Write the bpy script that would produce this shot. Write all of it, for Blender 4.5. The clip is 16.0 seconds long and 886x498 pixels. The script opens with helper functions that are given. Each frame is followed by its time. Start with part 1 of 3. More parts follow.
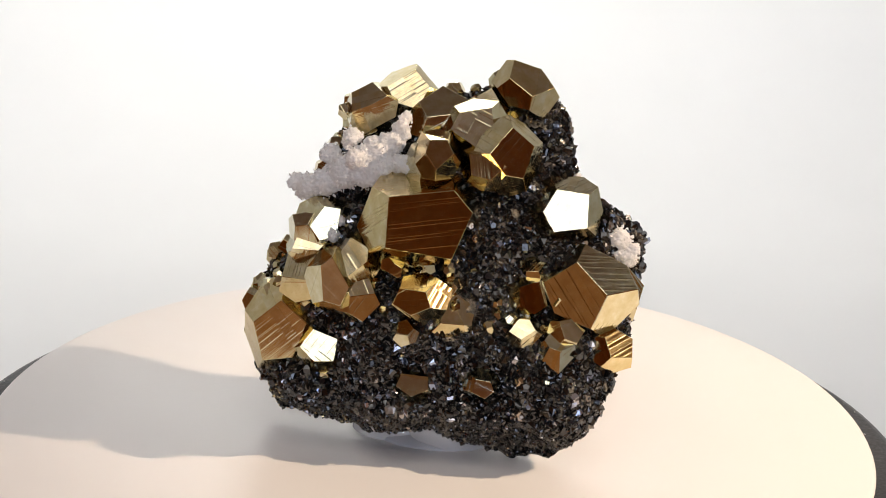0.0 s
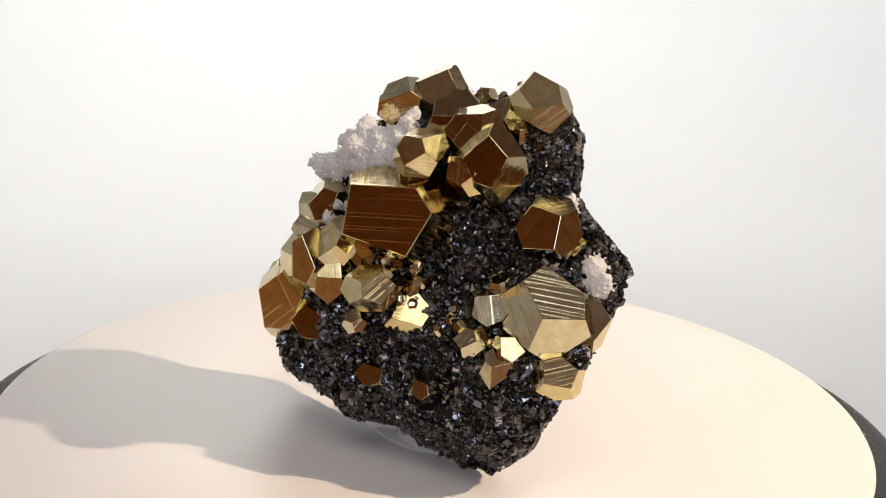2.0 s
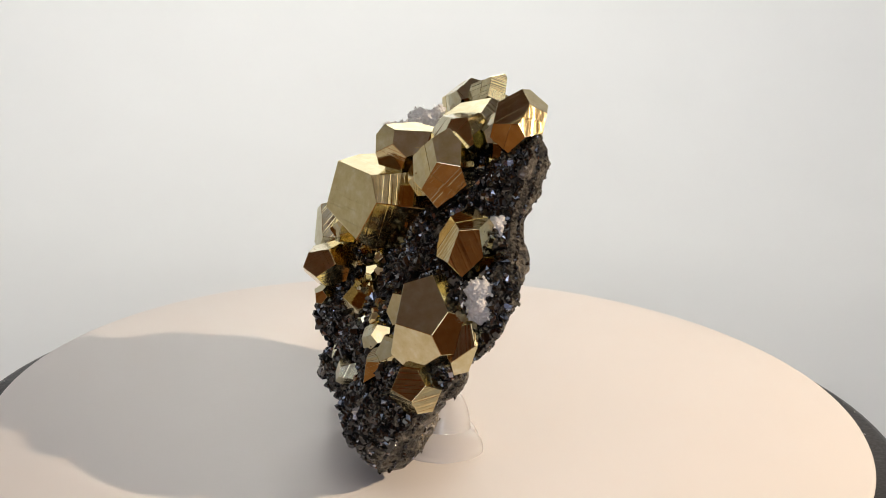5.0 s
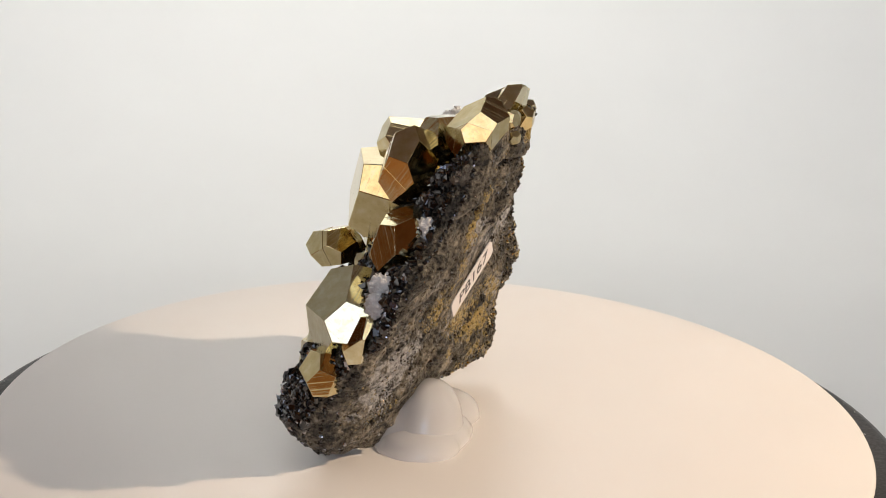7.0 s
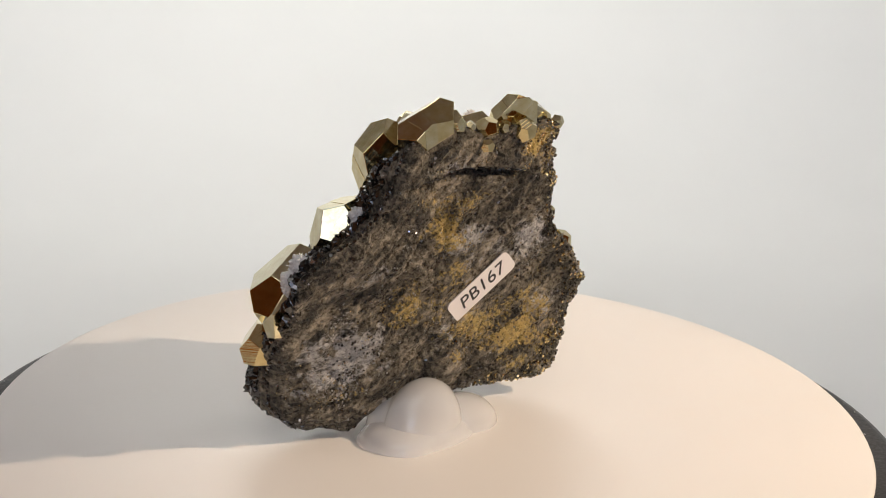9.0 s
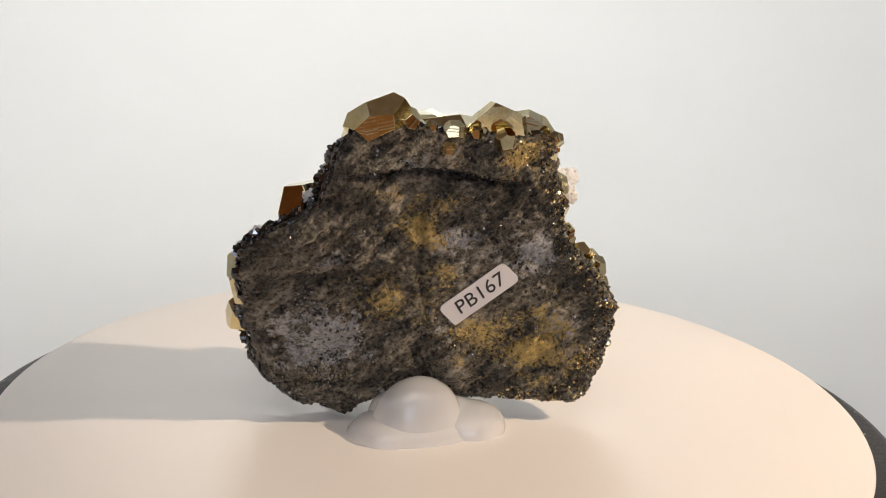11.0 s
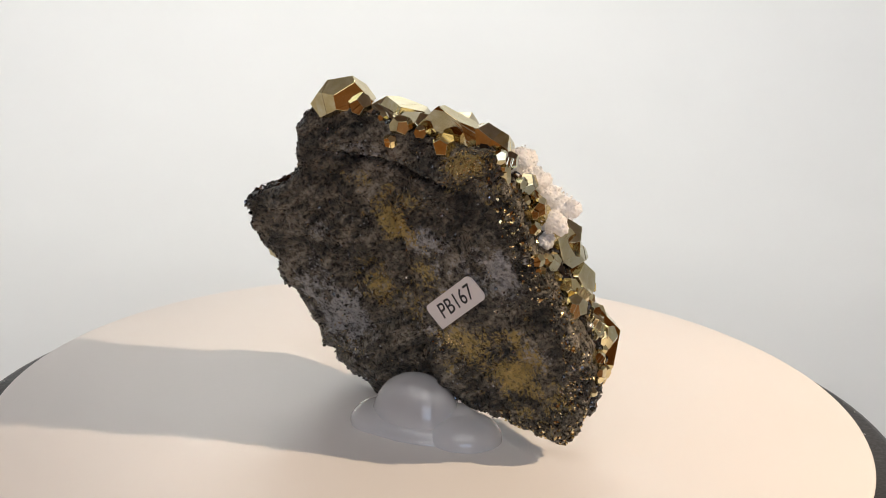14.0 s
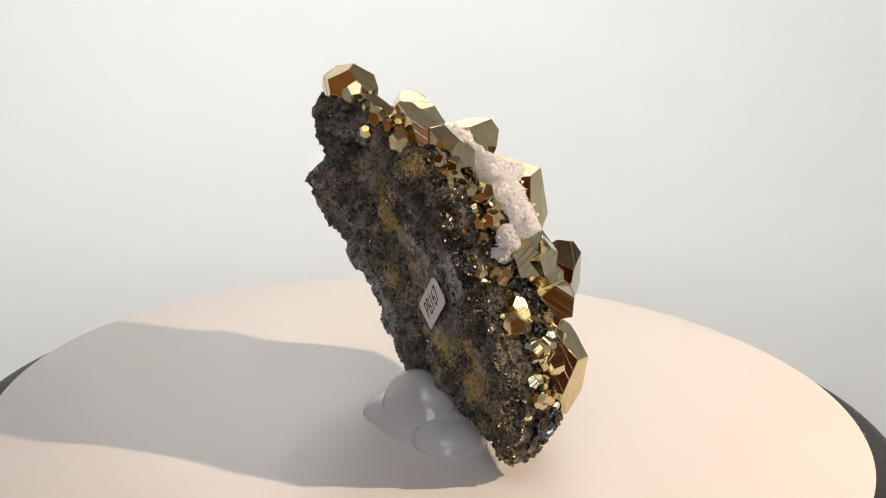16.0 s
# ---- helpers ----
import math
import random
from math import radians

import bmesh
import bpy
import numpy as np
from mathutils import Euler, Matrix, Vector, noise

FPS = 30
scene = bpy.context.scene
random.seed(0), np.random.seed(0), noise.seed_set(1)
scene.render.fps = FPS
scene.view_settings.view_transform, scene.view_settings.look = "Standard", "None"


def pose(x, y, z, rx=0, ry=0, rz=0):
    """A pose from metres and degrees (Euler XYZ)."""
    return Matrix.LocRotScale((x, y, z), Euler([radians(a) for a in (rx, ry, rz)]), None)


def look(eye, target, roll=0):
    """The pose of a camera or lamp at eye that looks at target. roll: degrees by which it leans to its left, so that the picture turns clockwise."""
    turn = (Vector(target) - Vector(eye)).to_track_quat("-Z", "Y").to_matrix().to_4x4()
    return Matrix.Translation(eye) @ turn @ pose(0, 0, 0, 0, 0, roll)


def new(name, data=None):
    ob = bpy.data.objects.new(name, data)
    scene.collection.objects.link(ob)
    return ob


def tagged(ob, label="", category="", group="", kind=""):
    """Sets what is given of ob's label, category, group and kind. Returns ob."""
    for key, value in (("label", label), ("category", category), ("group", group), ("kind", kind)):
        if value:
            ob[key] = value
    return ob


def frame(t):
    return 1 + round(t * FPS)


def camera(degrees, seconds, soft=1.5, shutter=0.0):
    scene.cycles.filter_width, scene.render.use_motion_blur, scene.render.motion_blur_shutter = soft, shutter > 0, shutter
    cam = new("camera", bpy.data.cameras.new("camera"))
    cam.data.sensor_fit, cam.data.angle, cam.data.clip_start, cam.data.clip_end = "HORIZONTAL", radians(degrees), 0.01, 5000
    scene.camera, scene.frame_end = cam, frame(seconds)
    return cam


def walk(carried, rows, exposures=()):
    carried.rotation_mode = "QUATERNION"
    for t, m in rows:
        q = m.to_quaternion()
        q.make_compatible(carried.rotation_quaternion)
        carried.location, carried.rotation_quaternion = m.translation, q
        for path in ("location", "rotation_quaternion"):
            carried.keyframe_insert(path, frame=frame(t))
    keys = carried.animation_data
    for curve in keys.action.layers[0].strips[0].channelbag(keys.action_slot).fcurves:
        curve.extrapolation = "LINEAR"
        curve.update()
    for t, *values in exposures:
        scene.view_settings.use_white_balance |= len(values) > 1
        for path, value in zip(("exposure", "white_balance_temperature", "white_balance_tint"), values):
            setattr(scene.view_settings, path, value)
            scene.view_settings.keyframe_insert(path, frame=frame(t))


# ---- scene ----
cam = camera(20.998, 16.0, soft=0.95)
EYE, PITCH, YAW, ROLL = (0.0, -0.49369, 0.21663), 19.383, 0.165, 2.253
CAM = pose(*EYE) @ pose(0, 0, 0, 90 - PITCH, 0, -YAW) @ pose(0, 0, 0, 0, 0, ROLL)
walk(cam, [(0, CAM), (16, CAM)], exposures=[(0, 0.07, 6500, 9), (1.5, 0.07, 6500, 9), (5.0, -0.23, 6600, 7.6), (9.0, -0.23, 6600, 7.6), (12.5, -0.15, 6550, 8), (16, -0.15, 6550, 8)])
TURN = -14.4876      # degrees a second, clockwise from above
MM = 0.001

# ---- light ----
world = bpy.data.worlds.new("world")
scene.world = world
world.use_nodes = True
world.node_tree.nodes["Background"].inputs[0].default_value = (1.0, 0.97, 0.94, 1)
world.node_tree.nodes["Background"].inputs[1].default_value = 0.02


def lamp(name, kind, energy, colour, eye, target, size=0.1, size_y=None):
    d = bpy.data.lights.new(name, kind)
    d.energy, d.color = energy, colour
    if kind == "AREA":
        d.shape, d.size, d.size_y = "RECTANGLE", size, size_y or size
    else:
        d.shadow_soft_size = size
    ob = new(name, d)
    ob.matrix_world = look(eye, target)
    return ob


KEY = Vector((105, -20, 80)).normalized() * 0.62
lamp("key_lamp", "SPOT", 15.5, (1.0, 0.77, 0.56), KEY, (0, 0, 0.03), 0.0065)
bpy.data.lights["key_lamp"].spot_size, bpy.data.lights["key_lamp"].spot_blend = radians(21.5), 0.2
# unseen lamp added to brighten the upper middle of the sweep
lamp("backdrop_fill", "AREA", 2.0, (1.0, 0.99, 0.955), (-0.045, 0.47, 0.43), (-0.035, 0.60, 0.16), 0.20, 0.16)
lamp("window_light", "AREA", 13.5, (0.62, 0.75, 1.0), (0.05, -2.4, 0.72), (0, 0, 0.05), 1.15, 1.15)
# broad fill added overhead, out of view, to lift the specimen's front
lamp("overhead_fill", "AREA", 8.6, (1.0, 0.98, 0.95), (-0.15, -0.95, 1.55), (-0.15, -0.94, 0), 1.4, 1.2)


# ---- materials ----
def material(name):
    m = bpy.data.materials.new(name)
    m.use_nodes = True
    t = m.node_tree
    return m, t, t.nodes["Principled BSDF"]


def node(t, kind, ins=(), **props):
    n = t.nodes.new(kind)
    for k, v in props.items():
        setattr(n, k, v)
    for k, v in dict(ins).items():
        if hasattr(v, "is_linked"):
            t.links.new(v, n.inputs[k])
        else:
            n.inputs[k].default_value = v
    return n


def ramp(t, fac, stops):
    n = t.nodes.new("ShaderNodeValToRGB")
    e = n.color_ramp.elements
    while len(e) < len(stops):
        e.new(0.5)
    for el, (p, col) in zip(e, stops):
        el.position, el.color = p, (*col, 1)
    t.links.new(fac, n.inputs[0])
    return n.outputs[0]


def noise_tex(t, scale, detail=4.0, rough=0.55, vec=None):
    ins = {"Scale": scale, "Detail": detail, "Roughness": rough}
    if vec is not None:
        ins["Vector"] = vec
    return node(t, "ShaderNodeTexNoise", ins).outputs["Fac"]


def bump(t, p, height, strength, dist, prev=None):
    ins = {"Height": height, "Strength": strength, "Distance": dist}
    if prev is not None:
        ins["Normal"] = prev
    n = node(t, "ShaderNodeBump", ins)
    t.links.new(n.outputs[0], p.inputs["Normal"])
    return n.outputs[0]


def coords(t, out="Object"):
    return node(t, "ShaderNodeTexCoord").outputs[out]


def mat_pyrite():
    m, t, p = material("pyrite")
    info = node(t, "ShaderNodeObjectInfo")
    uv = coords(t, "UV")
    # growth striae run along each face's long edge
    stretch = node(t, "ShaderNodeMapping", {"Vector": uv, "Scale": (1.0, 0.014, 1.0)}).outputs[0]
    fine = noise_tex(t, 3.4, 5, 0.68, stretch)
    broad = noise_tex(t, 0.7, 2, 0.5, stretch)
    n1 = bump(t, p, node(t, "ShaderNodeMapRange", {"Value": broad, 1: 0.47, 2: 0.53}).outputs[0], 0.10, 0.0002)
    bump(t, p, fine, 0.085, 0.00013, n1)
    patch = noise_tex(t, 0.35, 3, 0.6, uv)
    col = ramp(t, patch, [(0.3, (0.62, 0.515, 0.30)), (0.55, (0.71, 0.625, 0.41)), (0.75, (0.79, 0.74, 0.57))])
    hue = node(t, "ShaderNodeMixRGB", {"Fac": info.outputs["Random"], "Color1": (1.0, 0.93, 0.74, 1), "Color2": (0.92, 0.97, 1.0, 1)})
    mul = node(t, "ShaderNodeMixRGB", {"Fac": 1.0, "Color1": col, "Color2": hue.outputs[0]}, blend_type="MULTIPLY")
    t.links.new(mul.outputs[0], p.inputs["Base Color"])
    rough = node(t, "ShaderNodeMapRange", {"Value": fine, 1: 0.3, 2: 0.75, 3: 0.04, 4: 0.15})
    t.links.new(rough.outputs[0], p.inputs["Roughness"])
    p.inputs["Metallic"].default_value = 1.0
    return m


def mat_rock_front():
    m, t, p = material("black_sphalerite")
    isl = node(t, "ShaderNodeNewGeometry").outputs["Random Per Island"]
    big = noise_tex(t, 260, 5, 0.6, coords(t))
    # about a tenth of the grains get bright, bluish or brown metal: painted-in glints
    col = ramp(t, isl, [(0.0, (0.003, 0.003, 0.004)), (0.7, (0.005, 0.004, 0.003)), (0.9, (0.03, 0.022, 0.014)), (0.915, (0.30, 0.26, 0.22)), (0.95, (0.55, 0.55, 0.60)), (0.975, (0.32, 0.40, 0.58)), (1.0, (0.48, 0.34, 0.18))])
    t.links.new(col, p.inputs["Base Color"])
    shine = ramp(t, isl, [(0.905, (0, 0, 0)), (0.92, (0.9, 0.9, 0.9))])
    t.links.new(shine, p.inputs["Metallic"])
    r = node(t, "ShaderNodeMapRange", {"Value": big, 1: 0.3, 2: 0.7, 3: 0.03, 4: 0.14})
    t.links.new(r.outputs[0], p.inputs["Roughness"])
    p.inputs["IOR"].default_value = 1.75
    bump(t, p, noise_tex(t, 1500, 3, 0.6, coords(t)), 0.25, 0.0002)
    return m


def mat_matrix():
    m, t, p = material("dark_matrix")
    c = coords(t)
    # slaty grain: rotated into the rock's cleavage, then drawn out along it
    turned = node(t, "ShaderNodeMapping", {"Vector": c, "Rotation": (0, radians(50), 0)}).outputs[0]
    drawn = node(t, "ShaderNodeMapping", {"Vector": turned, "Scale": (420, 300, 80)}).outputs[0]
    n1 = noise_tex(t, 120, 6, 0.62, c)
    n2 = noise_tex(t, 900, 5, 0.7, c)
    slate = noise_tex(t, 1.0, 5, 0.65, drawn)
    mix = node(t, "ShaderNodeMath", {0: slate, 1: 0.35, 2: node(t, "ShaderNodeMath", {0: n2, 1: 0.4}, operation="MULTIPLY").outputs[0]}, operation="MULTIPLY_ADD").outputs[0]
    grain = node(t, "ShaderNodeMath", {0: n1, 1: 0.25, 2: mix}, operation="MULTIPLY_ADD").outputs[0]
    base = ramp(t, grain, [(0.42, (0.006, 0.0055, 0.005)), (0.475, (0.05, 0.043, 0.031)), (0.535, (0.175, 0.147, 0.106)), (0.60, (0.44, 0.38, 0.29))])

    def bloom(attribute, broken_by, lo, hi):
        """Patches of a mineral: thick in the middle, breaking up into crumbs outwards."""
        att = node(t, "ShaderNodeAttribute", attribute_name=attribute).outputs["Fac"]
        a = node(t, "ShaderNodeMath", {0: n1, 1: 0.9, 2: att}, operation="MULTIPLY_ADD").outputs[0]
        b = node(t, "ShaderNodeMath", {0: broken_by, 1: 2.6, 2: a}, operation="MULTIPLY_ADD").outputs[0]
        return ramp(t, node(t, "ShaderNodeMath", {0: b, 1: 0.3}, operation="MULTIPLY").outputs[0], [(lo, (0, 0, 0)), (hi, (1, 1, 1))])

    crumbs = noise_tex(t, 620, 6, 0.75, node(t, "ShaderNodeMapping", {"Vector": c, "Location": (0.3, 0.1, 0.7)}).outputs[0])
    dust = noise_tex(t, 1100, 5, 0.75, c)
    pf, gf = bloom("quartz", crumbs, 0.68, 0.78), bloom("gold", dust, 0.675, 0.75)
    pale = ramp(t, n2, [(0.35, (0.26, 0.25, 0.24)), (0.6, (0.62, 0.60, 0.58))])
    a = node(t, "ShaderNodeMixRGB", {"Fac": pf, "Color1": base, "Color2": pale}).outputs[0]
    b = node(t, "ShaderNodeMixRGB", {"Fac": gf, "Color1": a, "Color2": (0.50, 0.37, 0.14, 1)}).outputs[0]
    t.links.new(b, p.inputs["Base Color"])
    met = node(t, "ShaderNodeMath", {0: gf, 1: 0.6}, operation="MULTIPLY").outputs[0]
    t.links.new(met, p.inputs["Metallic"])
    r = node(t, "ShaderNodeMapRange", {"Value": n2, 1: 0.35, 2: 0.65, 3: 0.16, 4: 0.5})
    t.links.new(r.outputs[0], p.inputs["Roughness"])
    p.inputs["Specular IOR Level"].default_value = 0.45
    k = bump(t, p, n1, 1.0, 0.0022)
    k = bump(t, p, slate, 1.0, 0.0012, k)
    bump(t, p, n2, 1.0, 0.0010, k)
    return m


def mat_calcite():
    m, t, p = material("white_calcite")
    c = coords(t)
    col = ramp(t, noise_tex(t, 180, 4, 0.6, c), [(0.3, (0.985, 0.95, 0.92)), (0.6, (0.995, 0.98, 0.965))])
    t.links.new(col, p.inputs["Base Color"])
    p.inputs["Roughness"].default_value = 0.4
    bump(t, p, noise_tex(t, 1400, 3, 0.6, c), 0.2, 0.0003)
    glow = node(t, "ShaderNodeBsdfTranslucent", {"Color": col})
    mix = node(t, "ShaderNodeMixShader", {0: 0.45, 1: p.outputs[0], 2: glow.outputs[0]})
    t.links.new(mix.outputs[0], t.nodes["Material Output"].inputs["Surface"])
    return m


def mat_plain(name, col, rough, spread=0.06, scale=60, metal=0.0, relief=0.0, coat=0.0):
    m, t, p = material(name)
    n = noise_tex(t, scale, 5, 0.6, coords(t))
    lo, hi = [tuple(min(1, v * f) for v in col) for f in (1 - spread, 1 + spread)]
    t.links.new(ramp(t, n, [(0.3, lo), (0.7, hi)]), p.inputs["Base Color"])
    r = node(t, "ShaderNodeMapRange", {"Value": noise_tex(t, scale * 4, 3, 0.6, coords(t)), 1: 0.3, 2: 0.7, 3: rough * 0.8, 4: min(1, rough * 1.2)})
    t.links.new(r.outputs[0], p.inputs["Roughness"])
    p.inputs["Metallic"].default_value = metal
    p.inputs["Coat Weight"].default_value = coat
    if relief:
        bump(t, p, n, relief, 0.001)
    return m


def mat_glue():
    m, t, p = material("milky_hot_glue")
    p.inputs["Base Color"].default_value = (0.93, 0.93, 0.94, 1)
    p.inputs["Roughness"].default_value = 0.04
    p.inputs["IOR"].default_value = 1.5
    bump(t, p, noise_tex(t, 240, 2, 0.5, coords(t)), 0.12, 0.0006)
    milk = node(t, "ShaderNodeBsdfTranslucent", {"Color": (0.97, 0.97, 0.98, 1)})
    clear = node(t, "ShaderNodeBsdfTransparent", {"Color": (0.99, 0.99, 0.995, 1)})
    a = node(t, "ShaderNodeMixShader", {0: 0.32, 1: p.outputs[0], 2: milk.outputs[0]})
    b = node(t, "ShaderNodeMixShader", {0: 0.42, 1: a.outputs[0], 2: clear.outputs[0]})
    edge = node(t, "ShaderNodeMath", {0: node(t, "ShaderNodeLayerWeight").outputs["Facing"], 1: 4.0}, operation="POWER").outputs[0]
    gloss = node(t, "ShaderNodeMath", {0: edge, 1: 0.5, 2: 0.05}, operation="MULTIPLY_ADD").outputs[0]
    shine = node(t, "ShaderNodeBsdfGlossy", {"Roughness": 0.02})
    t.links.new(p.inputs["Normal"].links[0].from_socket, shine.inputs["Normal"])
    b = node(t, "ShaderNodeMixShader", {0: gloss, 1: b.outputs[0], 2: shine.outputs[0]})
    t.links.new(b.outputs[0], t.nodes["Material Output"].inputs["Surface"])
    return m


PYRITE, BLACK, MATRIX, CALCITE, GLUE = mat_pyrite(), mat_rock_front(), mat_matrix(), mat_calcite(), mat_glue()
PLATTER = mat_plain("white_acrylic", (0.80, 0.76, 0.725), 0.45, 0.015, 25)
PAPER = mat_plain("white_paper_sweep", (0.80, 0.80, 0.79), 0.9, 0.02, 12)
PLASTIC = mat_plain("black_plastic", (0.022, 0.021, 0.020), 0.45, 0.2, 300, relief=0.2)
ROOM = mat_plain("brown_room_wall", (0.50, 0.21, 0.055), 0.9, 0.15, 2)
STICKER = mat_plain("sticker_paper", (0.80, 0.75, 0.73), 0.6, 0.03, 200)
INK = mat_plain("black_ink", (0.015, 0.014, 0.016), 0.5, 0.2, 400)
QUARTZ = mat_plain("grey_quartz", (0.40, 0.385, 0.37), 0.35, 0.25, 500)
GRIT = mat_plain("pyrite_grit", (0.66, 0.53, 0.28), 0.15, 0.2, 500, metal=1.0)
DUST = mat_plain("pale_dust", (0.5, 0.48, 0.45), 0.9, 0.2, 400)


# ---- mesh helpers ----
def part(name, bm, mat, parent=None, label=""):
    me = bpy.data.meshes.new(name)
    bm.to_mesh(me)
    bm.free()
    me.materials.append(mat)
    ob = new(name, me)
    ob.parent = parent
    return tagged(ob, label)


def smooth(ob, on=True):
    ob.data.polygons.foreach_set("use_smooth", [on] * len(ob.data.polygons))
    return ob


def lathe(profile, seg=160):
    """A closed turned body from (radius, height) pairs, first and last on the axis or open."""
    bm = bmesh.new()
    rings = []
    for r, z in profile:
        if r < 1e-7:
            rings.append([bm.verts.new((0, 0, z))])
        else:
            rings.append([bm.verts.new((r * math.cos(2 * math.pi * k / seg), r * math.sin(2 * math.pi * k / seg), z)) for k in range(seg)])
    for a, b in zip(rings, rings[1:]):
        for k in range(seg):
            j = (k + 1) % seg
            if len(a) == 1:
                bm.faces.new((a[0], b[j], b[k]))
            elif len(b) == 1:
                bm.faces.new((a[k], a[j], b[0]))
            else:
                bm.faces.new((a[k], a[j], b[j], b[k]))
    bmesh.ops.recalc_face_normals(bm, faces=bm.faces)
    return bm


# ---- the studio: paper sweep, room ----
def make_sweep():
    bm = bmesh.new()
    z0, y0, rad = -0.07, 0.34, 0.30
    prof = [(-0.42, z0), (0.1, z0), (y0, z0)]
    for k in range(1, 25):
        a = math.radians(90 * k / 24)
        prof.append((y0 + rad * math.sin(a), z0 + rad * (1 - math.cos(a))))
    prof.append((y0 + rad, 0.80))
    # the sheet's front edge runs slantwise, with bare wood before it
    cut = {-0.75: 0.06, -0.3: -0.02, 0.3: -0.42, 0.75: -0.42}
    rows = [[bm.verts.new((x, cut[x] if k == 0 else y, z)) for x in cut] for k, (y, z) in enumerate(prof)]
    for a, b in zip(rows, rows[1:]):
        for k in range(3):
            bm.faces.new((a[k], a[k + 1], b[k + 1], b[k]))
    ob = smooth(part("backdrop", bm, PAPER))
    mod = ob.modifiers.new("thickness", "SOLIDIFY")
    mod.thickness, mod.offset = 0.001, -1
    return tagged(ob, "white seamless paper sweep behind the turntable", "backdrop", kind="structure")


def slab(name, lo, hi, mat, label, category):
    bm = bmesh.new()
    bmesh.ops.create_cube(bm, size=1)
    for v in bm.verts:
        v.co = [lo[i] if v.co[i] < 0 else hi[i] for i in range(3)]
    return tagged(part(name, bm, mat), label, category, kind="structure")


make_sweep()
slab("tent_side_west", (-0.62, -0.05, -0.07), (-0.61, 0.62, 0.75), PAPER, "white fabric side of the photo tent", "wall")
slab("tent_side_east", (0.72, 0.0, -0.07), (0.73, 0.62, 0.75), PAPER, "white fabric side of the photo tent", "wall")
slab("floor", (-2.5, -3.0, -0.2), (2.5, 1.6, -0.0735), ROOM, "plain brown wooden surface under the paper sweep", "floor")
slab("ceiling", (-2.5, -3.0, 1.6), (2.5, 1.6, 1.7), PAPER, "plain white ceiling of the photo room", "ceiling")
slab("wall_north", (-2.5, 1.6, -0.2), (2.5, 1.7, 1.6), ROOM, "dim brown wall behind the paper sweep", "wall")
slab("wall_south", (-2.5, -3.1, -0.2), (2.5, -3.0, 1.6), ROOM, "dim brown wall behind the camera", "wall")
slab("wall_west", (-2.6, -3.0, -0.2), (-2.5, 1.6, 1.6), ROOM, "dim brown side wall of the photo room", "wall")
slab("wall_east", (2.5, -3.0, -0.2), (2.6, 1.6, 1.6), ROOM, "dim brown side wall of the photo room", "wall")


# ---- turntable ----
def make_turntable():
    thing = tagged(new("turntable"), "white disc turning on a black plastic turntable base", "turntable")
    thing.location = (0, 0, -0.069)
    top = 0.069
    base = smooth(part("base", lathe([(0, 0), (0.114, 0), (0.1145, 0.002), (0.1095, 0.059), (0.1085, 0.0622), (0.1062, 0.0635), (0.09, 0.0635), (0, 0.0635)]), PLASTIC, thing, "black plastic base"), True)
    disc = part("platter", lathe([(0, top - 0.0042), (0.0975, top - 0.0042), (0.0990, top - 0.0036), (0.0994, top - 0.0010), (0.0990, top - 0.0003), (0.0982, top), (0.05, top), (0, top)]), PLATTER, thing, "glossy white round platter")
    smooth(disc)
    for ob in (base, disc):
        ob.modifiers.new("edges", "EDGE_SPLIT").split_angle = radians(50)
    # dust specks on the base's rim
    rnd = random.Random(5)
    bm = bmesh.new()
    for _ in range(60):
        a, r = rnd.uniform(0, 2 * math.pi), rnd.uniform(0.1005, 0.106)
        bmesh.ops.create_icosphere(bm, subdivisions=1, radius=rnd.uniform(0.00012, 0.0003), matrix=Matrix.Translation((r * math.cos(a), r * math.sin(a), 0.0636)))
    tagged(part("dust", bm, DUST, thing, "pale dust specks"), kind="stuff")
    return thing, disc


TURNTABLE, DISC = make_turntable()

# ---- the specimen ----
SPECIMEN = tagged(new("mineral_specimen"), "black rock crusted with brassy pyrite crystals and white calcite", "mineral")

# outline of the slab seen from the front: x, z and the depth y of its edge, in mm
OUTLINE = [(-19, 72, 14), (-8, 73.5, 14), (4, 74, 14), (16, 77.5, 14), (25, 74.5, 12), (28.8, 66, 10), (30.5, 58, 7), (37.5, 52.5, 4),
           (44.6, 48, 2.5), (44.6, 40, -0.5), (42, 29.6, -8.5), (39, 21.2, -15.5), (34.6, 11.6, -18.5), (28, 4.8, -20), (20, 1.8, -17.5), (11, 3.6, -16.5),
           (0, 5, -12.5), (-12, 5, -8), (-22, 4.5, -5), (-33, 5.2, 2.5), (-38, 13, 5), (-40.3, 24, 5.8), (-38.6, 31, 7.5), (-34, 38.5, 8.5),
           (-28.8, 44, 3), (-26, 52, 5), (-23.5, 60, 8), (-21, 67, 12)]


def outline(a):
    """Catmull-Rom round the closed outline, a from 0 to 1."""
    n = len(OUTLINE)
    s = a * n
    i, f = int(s) % n, s - int(s)
    p = [Vector(OUTLINE[(i + k) % n]) for k in (-1, 0, 1, 2)]
    return 0.5 * (2 * p[1] + (p[2] - p[0]) * f + (2 * p[0] - 5 * p[1] + 4 * p[2] - p[3]) * f * f + (3 * p[1] - p[0] - 3 * p[2] + p[3]) * f ** 3)


def step(lo, hi, v):
    v = min(1, max(0, (v - lo) / (hi - lo)))
    return v * v * (3 - 2 * v)


PROFILE = [(-5, -11), (0, -14), (6, -18.5), (13, -21.5), (20, -21.5), (27, -20), (35, -16.5), (45, -11), (55, -4), (65, 3.5), (75, 11.5), (85, 14)]


